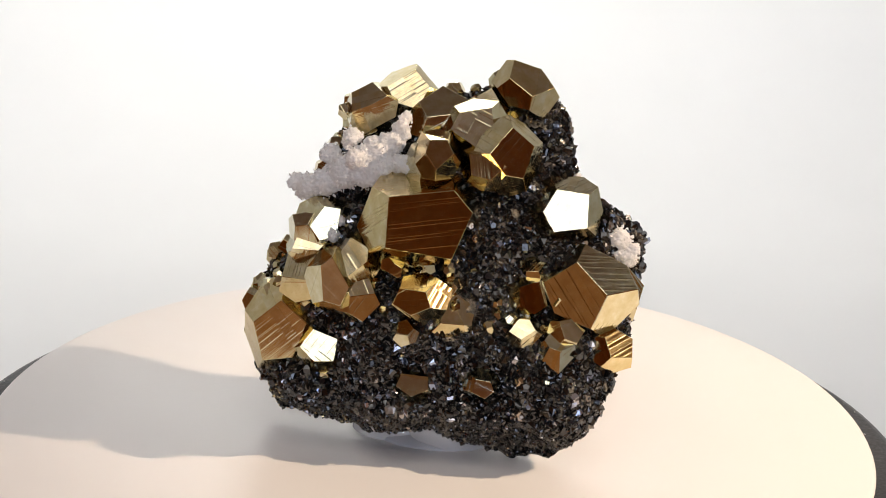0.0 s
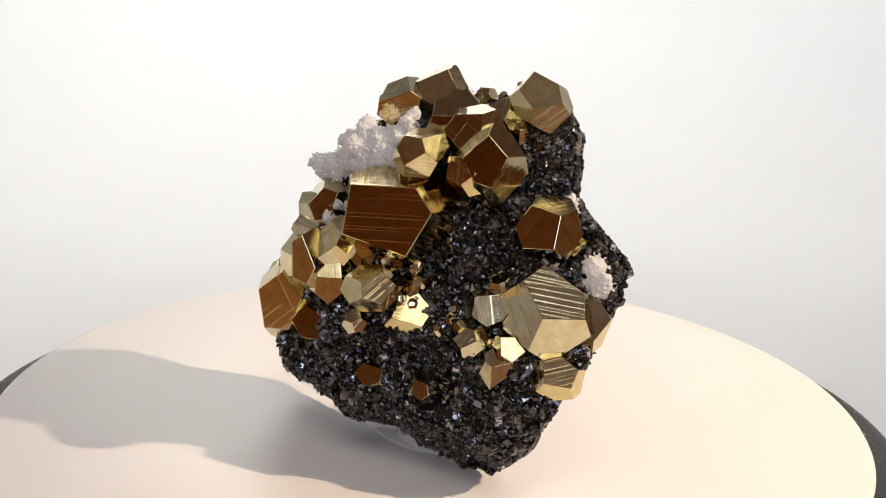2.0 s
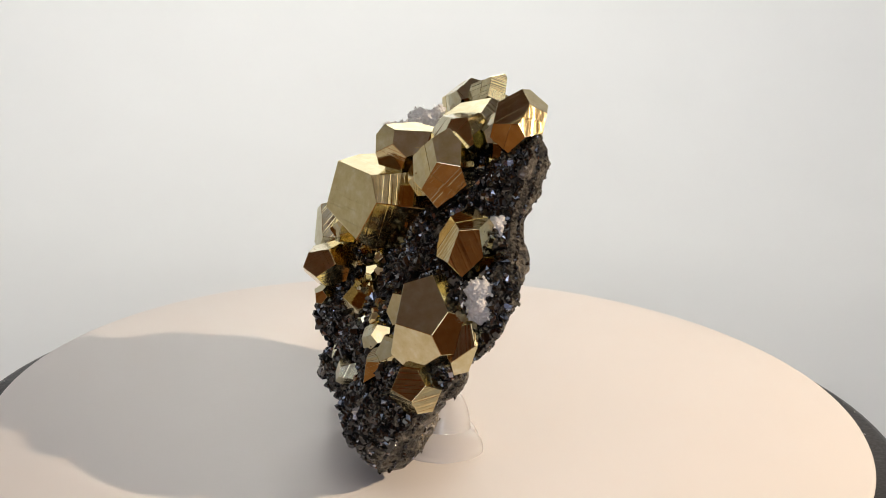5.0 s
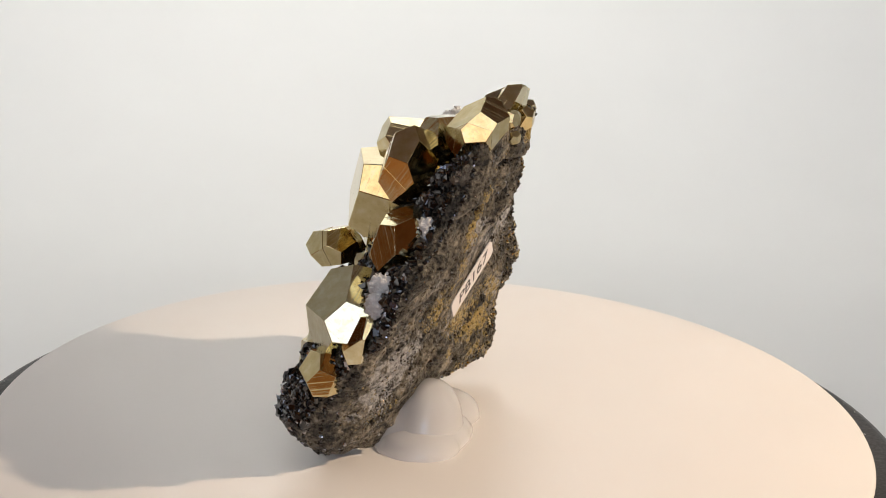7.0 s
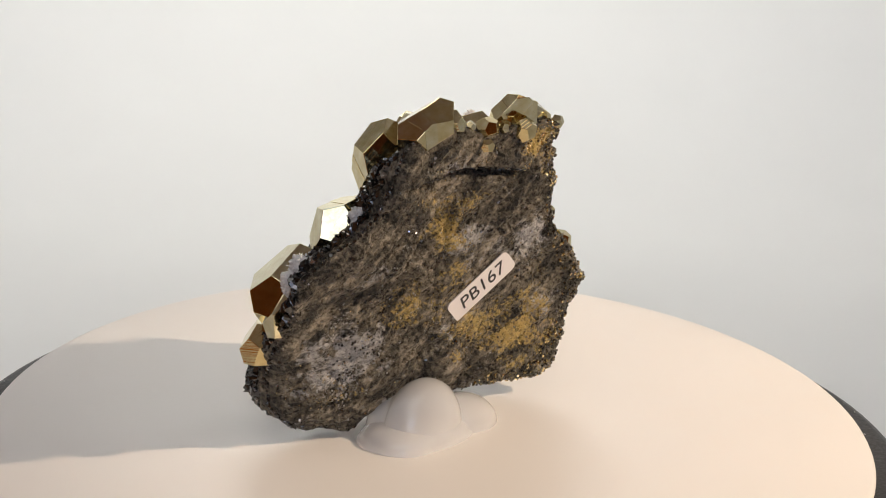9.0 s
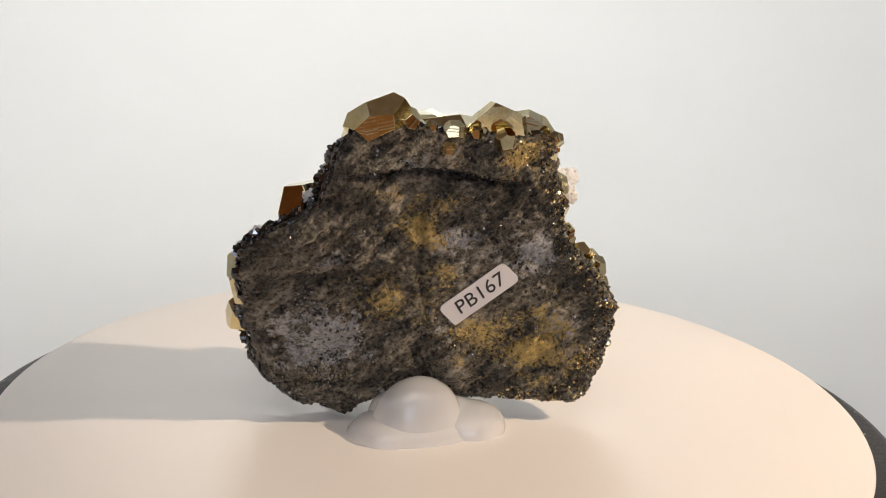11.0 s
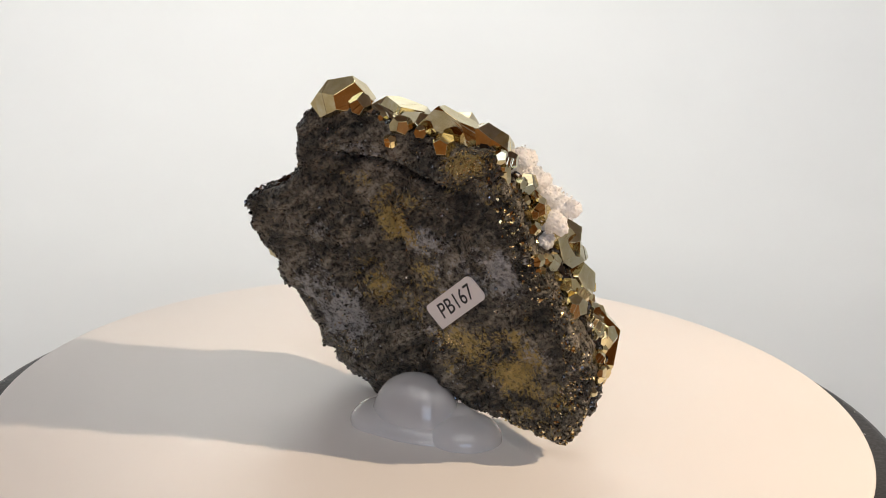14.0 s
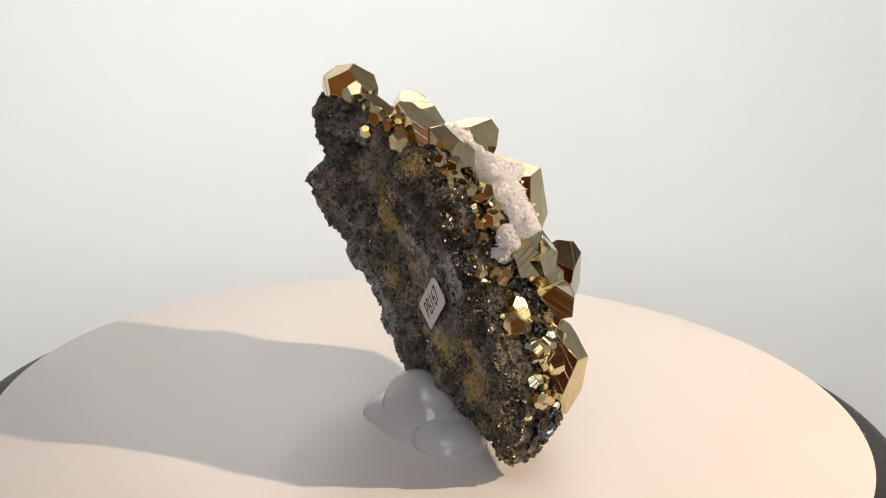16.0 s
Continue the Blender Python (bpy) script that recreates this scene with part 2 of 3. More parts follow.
LUMPS = [(-8, 11, 10, 5.0), (29, 13, 14, 7.0), (8, 10, 9, 3.0), (-7, 33, 10, 4.0), (-26, 12, 8, 2.0), (-14, 24, 8, 2.0), (12, 27, 7, 2.0)]
SEATS = []


def front(x, z):
    for (z0, y0), (z1, y1) in zip(PROFILE, PROFILE[1:]):
        if z <= z1:
            y = y0 + (y1 - y0) * (z - z0) / (z1 - z0)
            break
    low = 1 - step(30, 45, z)
    y += low * 7.5 * step(8, 26, -x) + 6.5 * step(33, 44, x) * step(17, 27, z)
    for bx, bz, r, h in LUMPS:
        q = ((x - bx) / r) ** 2 + ((z - bz) / r) ** 2
        if q < 1:
            y -= h * (1 - q) ** 2
    # the rock stays behind the face of every crystal that sits in it
    for at, n, rad in SEATS:
        q = math.hypot(x - at.x, z - at.z) / rad
        if q < 1.5:
            y = max(y, y + (at.y + (0.45 if rad > 4 else 0.8) * rad - y) * (1 - step(0.9, 1.5, q)))
    return y


def back(x, z):
    y = -0.184 * x + 0.247 * z - 3.7 + 4.6 * step(8, 26, x) * step(34, 52, z)
    y -= 5 * step(16, 38, x) * (1 - step(16, 36, z))
    # a crack down the middle of the break
    bend = 2.2 * noise.fractal(Vector((4, 1, z * 0.09)), 0.8, 2.0, 3)
    y -= 1.7 * math.exp(-((x - 1.5 - 0.135 * (z - 15) - bend) / 1.1) ** 2) * (1 - step(50, 57, z))
    # the ledge along the top, with the open cleft under it
    zz = z + 0.006 * (x - 14) ** 2 * (1 if x < 14 else 0.2)
    cleft = step(-15, -8, x) * (1 - step(22, 28, x))
    return y + 1.8 * step(65.8, 66.6, zz) * cleft - 2.4 * math.exp(-((zz - 65.2) / 0.8) ** 2) * cleft


# patches on the broken back: x, z, radii along x and z in mm, strength
QUARTZ_AT = [(23.8, 22.6, 9.5, 8.5, 1.0), (26.5, 45.2, 4.5, 3.5, 0.55), (19, 31, 6, 4, 0.5), (-0.5, 47, 6.5, 5.5, 0.75), (-3.5, 40, 4, 5, 0.6), (-19, 44.5, 7.5, 6.5, 0.85), (-13, 40, 5, 4, 0.6), (-2.7, 23.6, 6, 5, 0.6), (-26.5, 24.2, 6, 5, 0.65), (13, 68, 9, 2, 0.5), (30, 32, 4, 5, 0.45)]
GOLD_AT = [(6.7, 51.2, 5, 5.5, 0.95), (3.5, 57, 5, 3.5, 0.6), (12.8, 33.1, 7, 5.5, 0.8), (-0.2, 38.5, 4.5, 6, 0.7), (3, 30, 3, 7, 0.5), (-9.8, 23.2, 8, 6.5, 0.8), (-22.4, 19.8, 8.5, 7, 1.0), (-30.4, 13, 5, 6, 0.6), (-14, 69, 6, 4, 0.9), (-19, 64, 4, 6, 0.6), (16, 60, 6, 3, 0.4), (22, 14, 6, 4, 0.5), (-26, 32, 4, 5, 0.4)]


def patch(where, x, z):
    """How thickly the patches cover the back at x, z: 0 to 1."""
    wob = 1 + 0.7 * noise.fractal(Vector((x * 0.16, 7, z * 0.16)), 0.8, 2.0, 3)
    return max(k * (1 - step(0.0, 1.9, wob * math.hypot((x - cx) / rx, (z - cz) / rz))) for cx, cz, rx, rz, k in where)


PYRITES = []


def pyrite(at, normal, corners, tilt=58, deep=0.92):
    """Notes a pyritohedral crystal by its best face: the pentagon's centre and outward normal, and its corners in the face, in mm."""
    PYRITES.append((at, normal, corners, tilt, deep))
    SEATS.append((Vector(at), Vector(normal), sum(math.hypot(*c) for c in corners) / 5))


pyrite((19.0, 9.3, 79.8), (0.24, -0.53, 0.81), ((-4.8, 0.4), (-1.9, 5.4), (3.4, 2.3), (4.7, -3.1), (-1.3, -5.0)), deep=0.75)
pyrite((-16.5, 8.3, 74.3), (-0.31, -0.56, 0.77), ((-1.5, -4.2), (-4.0, 0.5), (-0.6, 4.2), (4.6, 1.4), (1.6, -1.8)))
pyrite((-7.3, 10.4, 75.6), (0.08, -0.86, 0.50), ((-4.7, 0.9), (1.5, 4.8), (4.5, 0.9), (1.7, -4.0), (-3.0, -2.6)))
pyrite((0.2, 5.6, 74.4), (-0.02, -0.40, 0.92), ((-5.3, 0.1), (-0.4, 6.1), (5.3, 1.9), (3.4, -3.2), (-3.0, -4.9)))
pyrite((7.1, -2.6, 72.1), (-0.10, -0.89, 0.44), ((-5.0, -1.2), (-3.4, 2.5), (3.3, 4.0), (4.3, -0.5), (0.8, -4.8)))
pyrite((15.5, -8.5, 67.4), (0.20, -0.93, 0.30), ((-5.0, 0.6), (0.1, 6.1), (4.7, 2.0), (2.1, -4.8), (-1.7, -4.1)), deep=1.0)
pyrite((9.7, -8.9, 65.2), (-0.17, -0.91, 0.38), ((-2.8, -2.3), (-3.7, 2.0), (0.6, 3.2), (4.4, 0.1), (1.5, -3.0)))
pyrite((3.0, -7.3, 68.6), (0.87, -0.05, 0.48), ((-3.6, 2.8), (4.8, 2.1), (4.6, -1.4), (-1.6, -3.3), (-4.3, -0.3)))
pyrite((-1.4, -18.8, 55.5), (0.26, -0.94, 0.20), ((-8.9, 5.7), (5.2, 6.4), (9.2, 1.4), (4.4, -8.3), (-9.9, -5.1)), tilt=(77, 70, 70, 70, 72), deep=1.1)
pyrite((27.5, -6.6, 54.9), (-0.01, -0.95, 0.30), ((-5.0, -0.3), (-2.2, 4.6), (4.9, 3.8), (4.8, -3.5), (-2.4, -4.6)))
pyrite((29.7, -17.2, 39.4), (-0.37, -0.92, 0.13), ((-7.2, 1.9), (-0.2, 7.5), (7.3, 1.5), (4.4, -6.5), (-4.2, -4.4)), tilt=(66, 68, 64, 66, 56), deep=1.12)
pyrite((20.8, -14.6, 38.4), (0.33, -0.88, 0.32), ((-2.7, 1.9), (2.6, 2.9), (3.4, -2.6), (0.2, -4.1), (-2.9, -2.2)))
pyrite((42.1, -8.3, 38.3), (0.57, -0.65, 0.50), ((-2.9, 2.3), (2.0, 4.1), (4.4, -0.1), (0.2, -4.6), (-3.7, -1.8)))
pyrite((40.0, -17.4, 29.0), (0.52, -0.65, 0.55), ((-3.3, 2.3), (0.8, 3.1), (3.9, 0.4), (2.1, -3.5), (-3.5, -2.3)))
pyrite((26.2, -20.8, 30.2), (0.03, -0.49, 0.87), ((-2.5, 0.6), (-0.4, 3.9), (3.8, -0.6), (0.6, -2.5), (-1.5, -1.4)))
pyrite((19.0, -20.0, 32.9), (-0.10, -0.75, 0.66), ((-2.9, -1.1), (-1.0, 2.0), (1.2, 2.0), (2.7, -0.3), (-0.0, -2.7)))
pyrite((-4.0, -20.9, 19.3), (-0.12, -0.88, 0.46), ((-2.7, 2.1), (3.1, 1.9), (3.4, -0.9), (-0.1, -2.6), (-3.6, -0.6)))
pyrite((10.6, -22.4, 22.8), (0.01, -0.32, 0.95), ((-2.7, 0.3), (-0.6, 2.8), (2.6, 0.9), (1.9, -2.3), (-1.2, -1.6)))
pyrite((-33.3, -11.6, 26.8), (-0.03, -0.995, 0.06), ((-5.7, 1.7), (0.3, 7.0), (5.9, 2.0), (3.0, -5.9), (-3.6, -6.9)), tilt=(62, 54, 66, 58, 66), deep=1.0)
pyrite((-24.5, -13.0, 23.8), (0.05, -0.91, 0.40), ((-4.3, 0.1), (-1.4, 3.9), (3.8, 1.9), (3.1, -2.9), (-1.1, -3.0)))
pyrite((-23.7, -11.0, 18.1), (-0.17, -0.44, 0.88), ((-1.6, -0.9), (-0.9, 1.8), (1.3, 1.6), (1.5, -1.0), (-0.3, -1.5)))
pyrite((-17.4, -17.1, 46.5), (-0.20, -0.82, 0.54), ((-0.6, -4.6), (-3.8, -1.0), (-1.4, 4.0), (2.8, 2.2), (3.0, -0.7)))
pyrite((-20.6, -18.1, 38.0), (-0.65, -0.74, 0.15), ((-5.1, 0.5), (0.1, 5.2), (3.5, 0.6), (3.7, -3.0), (-2.1, -3.3)))
pyrite((-28.5, -11.3, 42.4), (-0.44, -0.48, 0.76), ((-2.9, -4.5), (-5.5, 1.1), (-0.0, 4.0), (3.9, 2.6), (4.5, -3.2)))
pyrite((-27.1, -8.5, 47.2), (-0.05, -0.72, 0.69), ((-3.6, -2.6), (-2.5, 2.4), (0.2, 3.1), (3.8, -0.2), (2.0, -2.7)))
pyrite((-8.1, -18.4, 46.4), (0.32, -0.45, 0.83), ((-1.5, 1.3), (0.5, 1.9), (2.2, -0.5), (-0.1, -2.1), (-1.1, -0.6)))
pyrite((-3.4, -24.2, 44.0), (-0.20, -0.23, 0.95), ((-2.0, -3.9), (-4.5, 0.0), (-1.0, 3.5), (3.5, 2.7), (3.9, -2.3)))
pyrite((4.9, -18.2, 35.7), (0.31, -0.70, 0.65), ((-3.1, 2.8), (0.8, 3.5), (4.4, 0.0), (2.3, -3.9), (-4.4, -2.5)))
pyrite((20.7, -10.0, 43.6), (-0.16, -0.46, 0.87), ((-2.6, -0.2), (-1.4, 2.8), (2.7, 1.1), (1.9, -1.6), (-0.7, -2.0)))
pyrite((10.2, 7.6, 74.6), (-0.12, -0.69, 0.72), ((-1.8, -2.9), (-2.8, 1.1), (0.0, 3.5), (2.1, 0.6), (2.5, -2.3)))
pyrite((-16.3, 10.2, 68.5), (-0.07, -0.74, 0.67), ((-4.3, 2.1), (0.5, 4.4), (3.2, 0.4), (2.3, -2.5), (-1.6, -4.4)))
pyrite((-28.0, -5.4, 52.3), (-0.67, -0.41, 0.62), ((-2.1, -4.3), (-4.5, 0.5), (-1.4, 3.4), (4.2, 2.8), (3.8, -2.5)))
pyrite((-28.1, -8.8, 46.8), (-0.27, -0.95, -0.14), ((-3.0, -2.8), (-2.4, 3.1), (0.5, 3.8), (4.2, -1.4), (0.7, -2.7)))
pyrite((-25.8, -18.3, 40.7), (-0.82, -0.57, -0.02), ((-3.9, 0.1), (-2.7, 2.7), (3.0, 4.9), (4.0, -2.8), (-0.4, -4.9)))
pyrite((-2.5, -8.3, 67.4), (-0.12, -0.64, 0.76), ((-2.9, 2.3), (2.6, 3.7), (4.1, -0.6), (-0.7, -4.2), (-3.1, -1.1)))
pyrite((29.4, -19.5, 32.5), (0.32, -0.71, 0.63), ((-2.3, 2.3), (0.7, 2.5), (3.1, -0.3), (0.6, -2.9), (-2.0, -1.6)))
pyrite((-6.1, -24.2, 33.5), (-0.08, -0.59, 0.80), ((-1.6, -1.7), (-1.5, 1.3), (0.2, 2.2), (2.0, -0.0), (0.9, -1.8)))
pyrite((33.1, 1.7, 50.8), (-0.20, -0.75, 0.63), ((-2.3, -2.1), (-2.4, 2.2), (1.0, 2.7), (2.6, 0.4), (1.1, -3.3)))


def make_rock():
    na, ns = 300, 70
    cx, cz = 2, 38
    bm = bmesh.new()
    quartz, gold = bm.verts.layers.float.new("quartz"), bm.verts.layers.float.new("gold")
    ring_pts = [outline(k / na) for k in range(na)]
    noise.seed_set(3)

    def rough(p, back_side):
        q = Vector(p)
        n = noise.fractal(q * 0.09, 1.0, 2.0, 4) * (1.5 if back_side else 2.6) + noise.fractal(q * 0.45, 0.8, 2.1, 4) * (0.45 if back_side else 1.15)
        if not back_side:  # knobs and hollows under the crust
            n += 2.4 * abs(noise.noise(q * 0.17)) - 0.7
        if back_side:  # slaty ledges
            across, along = q.x * 0.64 + q.z * 0.77, q.z * 0.64 - q.x * 0.77
            n += 2.2 * abs(noise.fractal(Vector((across * 0.10, 3, along * 0.03)), 0.8, 2.0, 4))
            n += 0.9 * noise.fractal(Vector((across * 0.45, 9, along * 0.10)), 0.8, 2.0, 3)
        return n

    sheets = []
    for side in (0, 1):
        rings = []
        for s in range(1, ns + 1):
            f = (s / ns) ** 0.75
            power = 3.6 if side == 0 else 5.0
            w = (max(0, 1 - f ** power)) ** (1 / power)
            ring = []
            for o in ring_pts:
                x, z = cx + (o.x - cx) * f, cz + (o.y - cz) * f
                y = o.z + ((front(x, z) if side == 0 else back(x, z)) - o.z) * w
                d = rough((x, y, z), side == 1)
                if side == 1:
                    d *= step(9, 15, math.hypot(x + 7.8, z - 34.1))
                y += d * (-1 if side == 0 else 1.05) * min(1, w * 1.4)
                if f > 0.8:
                    k = 1 + 0.028 * noise.fractal(Vector((o.x * 0.25, 5, o.y * 0.25)), 0.9, 2.0, 4) * step(0.8, 1, f)
                    x, z = cx + (x - cx) * k, cz + (z - cz) * k
                ring.append((x, y, max(z, 0.05)))
            rings.append(ring)
        sheets.append(rings)
    allv = []
    for side, rings in enumerate(sheets):
        vr = []
        for s, ring in enumerate(rings):
            if side == 1 and s == ns - 1:
                vr.append(allv[0][-1])
                continue
            row = []
            for p in ring:
                v = bm.verts.new(Vector(p) * MM)
                if side == 1:
                    thin = 1 - step(0.95, 1.0, (s + 1) / ns)
                    v[quartz], v[gold] = patch(QUARTZ_AT, p[0], p[2]) * thin, patch(GOLD_AT, p[0], p[2]) * thin
                row.append(v)
            vr.append(row)
        allv.append(vr)
    for side, vr in enumerate(allv):
        mid = bm.verts.new(Vector((cx, (front if side == 0 else back)(cx, cz), cz)) * MM)
        for k in range(na):
            j = (k + 1) % na
            f = (mid, vr[0][k], vr[0][j])
            bm.faces.new(f if side == 0 else f[::-1])
            for a, b in zip(vr, vr[1:]):
                f = (a[k], b[k], b[j], a[j])
                bm.faces.new(f if side == 0 else f[::-1])
    bmesh.ops.recalc_face_normals(bm, faces=bm.faces)
    return smooth(part("rock_matrix", bm, MATRIX, SPECIMEN, "dark broken matrix with pale and golden specks"))


ROCK = make_rock()


def shard(rnd, verts, faces, at, out, size):
    """One blocky sphalerite grain: a skewed, faceted block."""
    z = (Vector(out) + Vector((rnd.gauss(0, .45), rnd.gauss(0, .45), rnd.gauss(0, .45)))).normalized()
    x = z.orthogonal().normalized()
    x.rotate(Matrix.Rotation(rnd.uniform(0, 6.3), 3, z))
    y = z.cross(x)
    sx, sy, sz = (size * rnd.uniform(0.5, 1.2) for _ in range(3))
    k = len(verts)
    n = rnd.choice((3, 4, 4, 5))
    tilt = rnd.uniform(-0.5, 0.5)
    for lev, rad in ((-0.6, 1.0), (0.35, rnd.uniform(0.85, 1.1)), (0.75, rnd.uniform(0.2, 0.6))):
        for j in range(n):
            a = 2 * math.pi * j / n
            c, s = math.cos(a), math.sin(a)
            verts.append(at + x * (sx * rad * c) + y * (sy * rad * s) + z * (sz * (lev + (tilt * c if lev > 0.5 else 0))))
    for lev in (0, 1):
        for j in range(n):
            i = (j + 1) % n
            faces.append((k + lev * n + j, k + lev * n + i, k + lev * n + n + i, k + lev * n + n + j))
    faces.append(tuple(k + 2 * n + j for j in range(n)))


def make_grains():
    rnd = random.Random(11)
    verts, faces = [], []
    me = ROCK.data
    polys = [p for p in me.polygons if p.normal.y < 0.72 or p.center.z > 0.074]
    weights = [p.area * (1.0 if p.normal.y < 0.0 else 0.12 if p.center.x < -0.015 else 1.3 if p.normal.y < 0.3 else 0.25 if p.normal.y < 0.45 else 0.03) for p in polys]
    for p in rnd.choices(polys, weights, k=22000):
        size = rnd.choice((0.26, 0.3, 0.36, 0.45, 0.5, 0.6, 0.7, 0.9, 1.2)) * MM
        if p.normal.y > 0 or p.center.z < 0.012:
            size *= 0.55 if p.normal.y < 0 else 0.45 if p.center.x > -0.015 else 0.3
        c = p.center / MM
        if any((c - at).length < rad * 1.05 and (c - at).dot(n) < rad for at, n, rad in SEATS):
            continue
        shard(rnd, verts, faces, p.center + p.normal * size * 0.2, p.normal, size)
    m = bpy.data.meshes.new("sphalerite_crust")
    m.from_pydata([v[:] for v in verts], [], faces)
    m.materials.append(BLACK)
    ob = new("sphalerite_crust", m)
    ob.parent = SPECIMEN
    tagged(ob, "glittering black sphalerite grains", kind="stuff")


make_grains()


def make_specks(name, mat, count, sizes, seed, label, where=None, edge=False):
    """Fine grains set in the broken back or along its edge, thick in some patches and thin in others."""
    rnd = random.Random(seed)
    verts, faces = [], []
    off = Vector((seed * 3.7, 1.3, seed * 1.1))
    # rings of the rock's mesh near its rim: 70 to a side, counted outwards
    polys = [p for p in ROCK.data.polygons if (p.center.x < -0.017 and p.index % 70 > (56 if p.index >= 21000 else 60) if edge else p.normal.y > 0.2)]

    def thick(p):
        if (p.center - Vector((-0.0078, 0.0065, 0.034))).length < 0.0105:
            return 0
        w = max(0.3 if edge else 0.03, noise.fractal(p.center * 60 + off, 0.7, 2.1, 4) + 0.16) ** 2
        return p.area * w * (patch(where, p.center.x / MM, p.center.z / MM) ** 2 + 0.02 if where else 1)

    for p in rnd.choices(polys, [thick(p) for p in polys], k=count):
        size = rnd.choice(sizes) * MM
        at = p.center + Vector((rnd.uniform(-.4, .4), 0, rnd.uniform(-.4, .4))) * MM
        shard(rnd, verts, faces, at, p.normal, size)
    m = bpy.data.meshes.new(name)
    m.from_pydata([v[:] for v in verts], [], faces)
    m.materials.append(mat)
    ob = new(name, m)
    ob.parent = SPECIMEN
    tagged(ob, label, kind="stuff")


make_specks("edge_grit", GRIT, 3000, (0.12, 0.2, 0.32, 0.5), 41, "golden pyrite grit along the broken edge", edge=True)
make_specks("edge_rubble", MATRIX, 2200, (0.3, 0.45, 0.7), 42, "dark rubble along the broken edge", edge=True)
make_specks("edge_crust", BLACK, 1700, (0.2, 0.3, 0.42), 43, "glittering black crust along the broken edge", edge=True)
make_specks("matrix_grit", MATRIX, 900, (0.15, 0.2, 0.3, 0.4), 31, "dark rough grit on the broken back")
make_specks("black_grit", BLACK, 1600, (0.1, 0.16, 0.24, 0.36), 32, "glinting black grit on the broken back")
make_specks("quartz_grit", QUARTZ, 1800, (0.08, 0.12, 0.16, 0.24), 33, "pale grey quartz grit on the broken back", QUARTZ_AT)
make_specks("gold_grit", GRIT, 2300, (0.06, 0.09, 0.13, 0.2), 34, "golden pyrite grit on the broken back", GOLD_AT)


# ---- pyrite ----
def by_planes(planes, size, bevel, mat, name, parent, striae):
    """A convex crystal: a block cut by planes (point, outward normal), in metres. striae: the growth lines' direction."""
    bm = bmesh.new()
    bmesh.ops.create_cube(bm, size=size)
    for co, no in planes:
        g = bmesh.ops.bisect_plane(bm, geom=bm.verts[:] + bm.edges[:] + bm.faces[:], plane_co=co, plane_no=no, clear_outer=True)
        rim = [e for e in g["geom_cut"] if isinstance(e, bmesh.types.BMEdge)]
        if len(rim) > 2:
            bmesh.ops.contextual_create(bm, geom=rim)
    bmesh.ops.remove_doubles(bm, verts=bm.verts[:], dist=size * 0.004)
    bmesh.ops.dissolve_limit(bm, angle_limit=0.02, verts=bm.verts[:], edges=bm.edges[:])
    bmesh.ops.bevel(bm, geom=bm.edges[:], offset=bevel, segments=1, affect="EDGES")
    rnd = random.Random(int(size * 1e7))

    def stria_uv(body):
        uv = body.loops.layers.uv.new("UVMap")
        for k, f in enumerate(body.faces):
            s = striae[k % len(striae)]
            s = (s - f.normal * s.dot(f.normal))
            s = s.normalized() if s.length > 0.2 else f.normal.orthogonal().normalized()
            u = s.cross(f.normal)
            off = rnd.uniform(0, 50)
            for lp in f.loops:
                lp[uv].uv = (lp.vert.co.dot(u) / MM + off, lp.vert.co.dot(s) / MM + off)

    stria_uv(bm)
    ob = part(name, bm, mat, parent)
    # raised growth steps across some faces
    for step_no in range(rnd.choice((0, 1, 1, 2)) if 0.012 < size < 0.055 else 0):
        top = bmesh.new()
        bmesh.ops.create_cube(top, size=size)
        grow = 1 + rnd.uniform(0.006, 0.018)
        d = striae[rnd.randrange(len(striae))].cross(planes[0][1]).normalized() * rnd.choice((-1, 1))
        d = (d + Vector((rnd.gauss(0, .08), rnd.gauss(0, .08), rnd.gauss(0, .08)))).normalized()
        lo = rnd.uniform(-0.08, 0.12) * size
        extra = [(d * lo, -d)] + ([(d * (lo + rnd.uniform(0.03, 0.1) * size), d)] if rnd.random() < 0.5 else [])
        for co, no in [(c * grow, n) for c, n in planes] + extra:
            g = bmesh.ops.bisect_plane(top, geom=top.verts[:] + top.edges[:] + top.faces[:], plane_co=co, plane_no=no, clear_outer=True)
            rim = [e for e in g["geom_cut"] if isinstance(e, bmesh.types.BMEdge)]
            if len(rim) > 2:
                bmesh.ops.contextual_create(top, geom=rim)
        if len(top.faces) < 4:
            top.free()
            continue
        top.normal_update()
        stria_uv(top)
        part("growth_step", top, mat, ob)
    return ob


def back_cut(at):
    """The plane of the broken back, which cuts off every crystal that reaches it."""
    n = Vector((0.184, 1, -0.247)).normalized()
    y = back(at.x / MM, at.z / MM)
    return Vector((at.x, (y - 0.3) * MM, at.z)), n


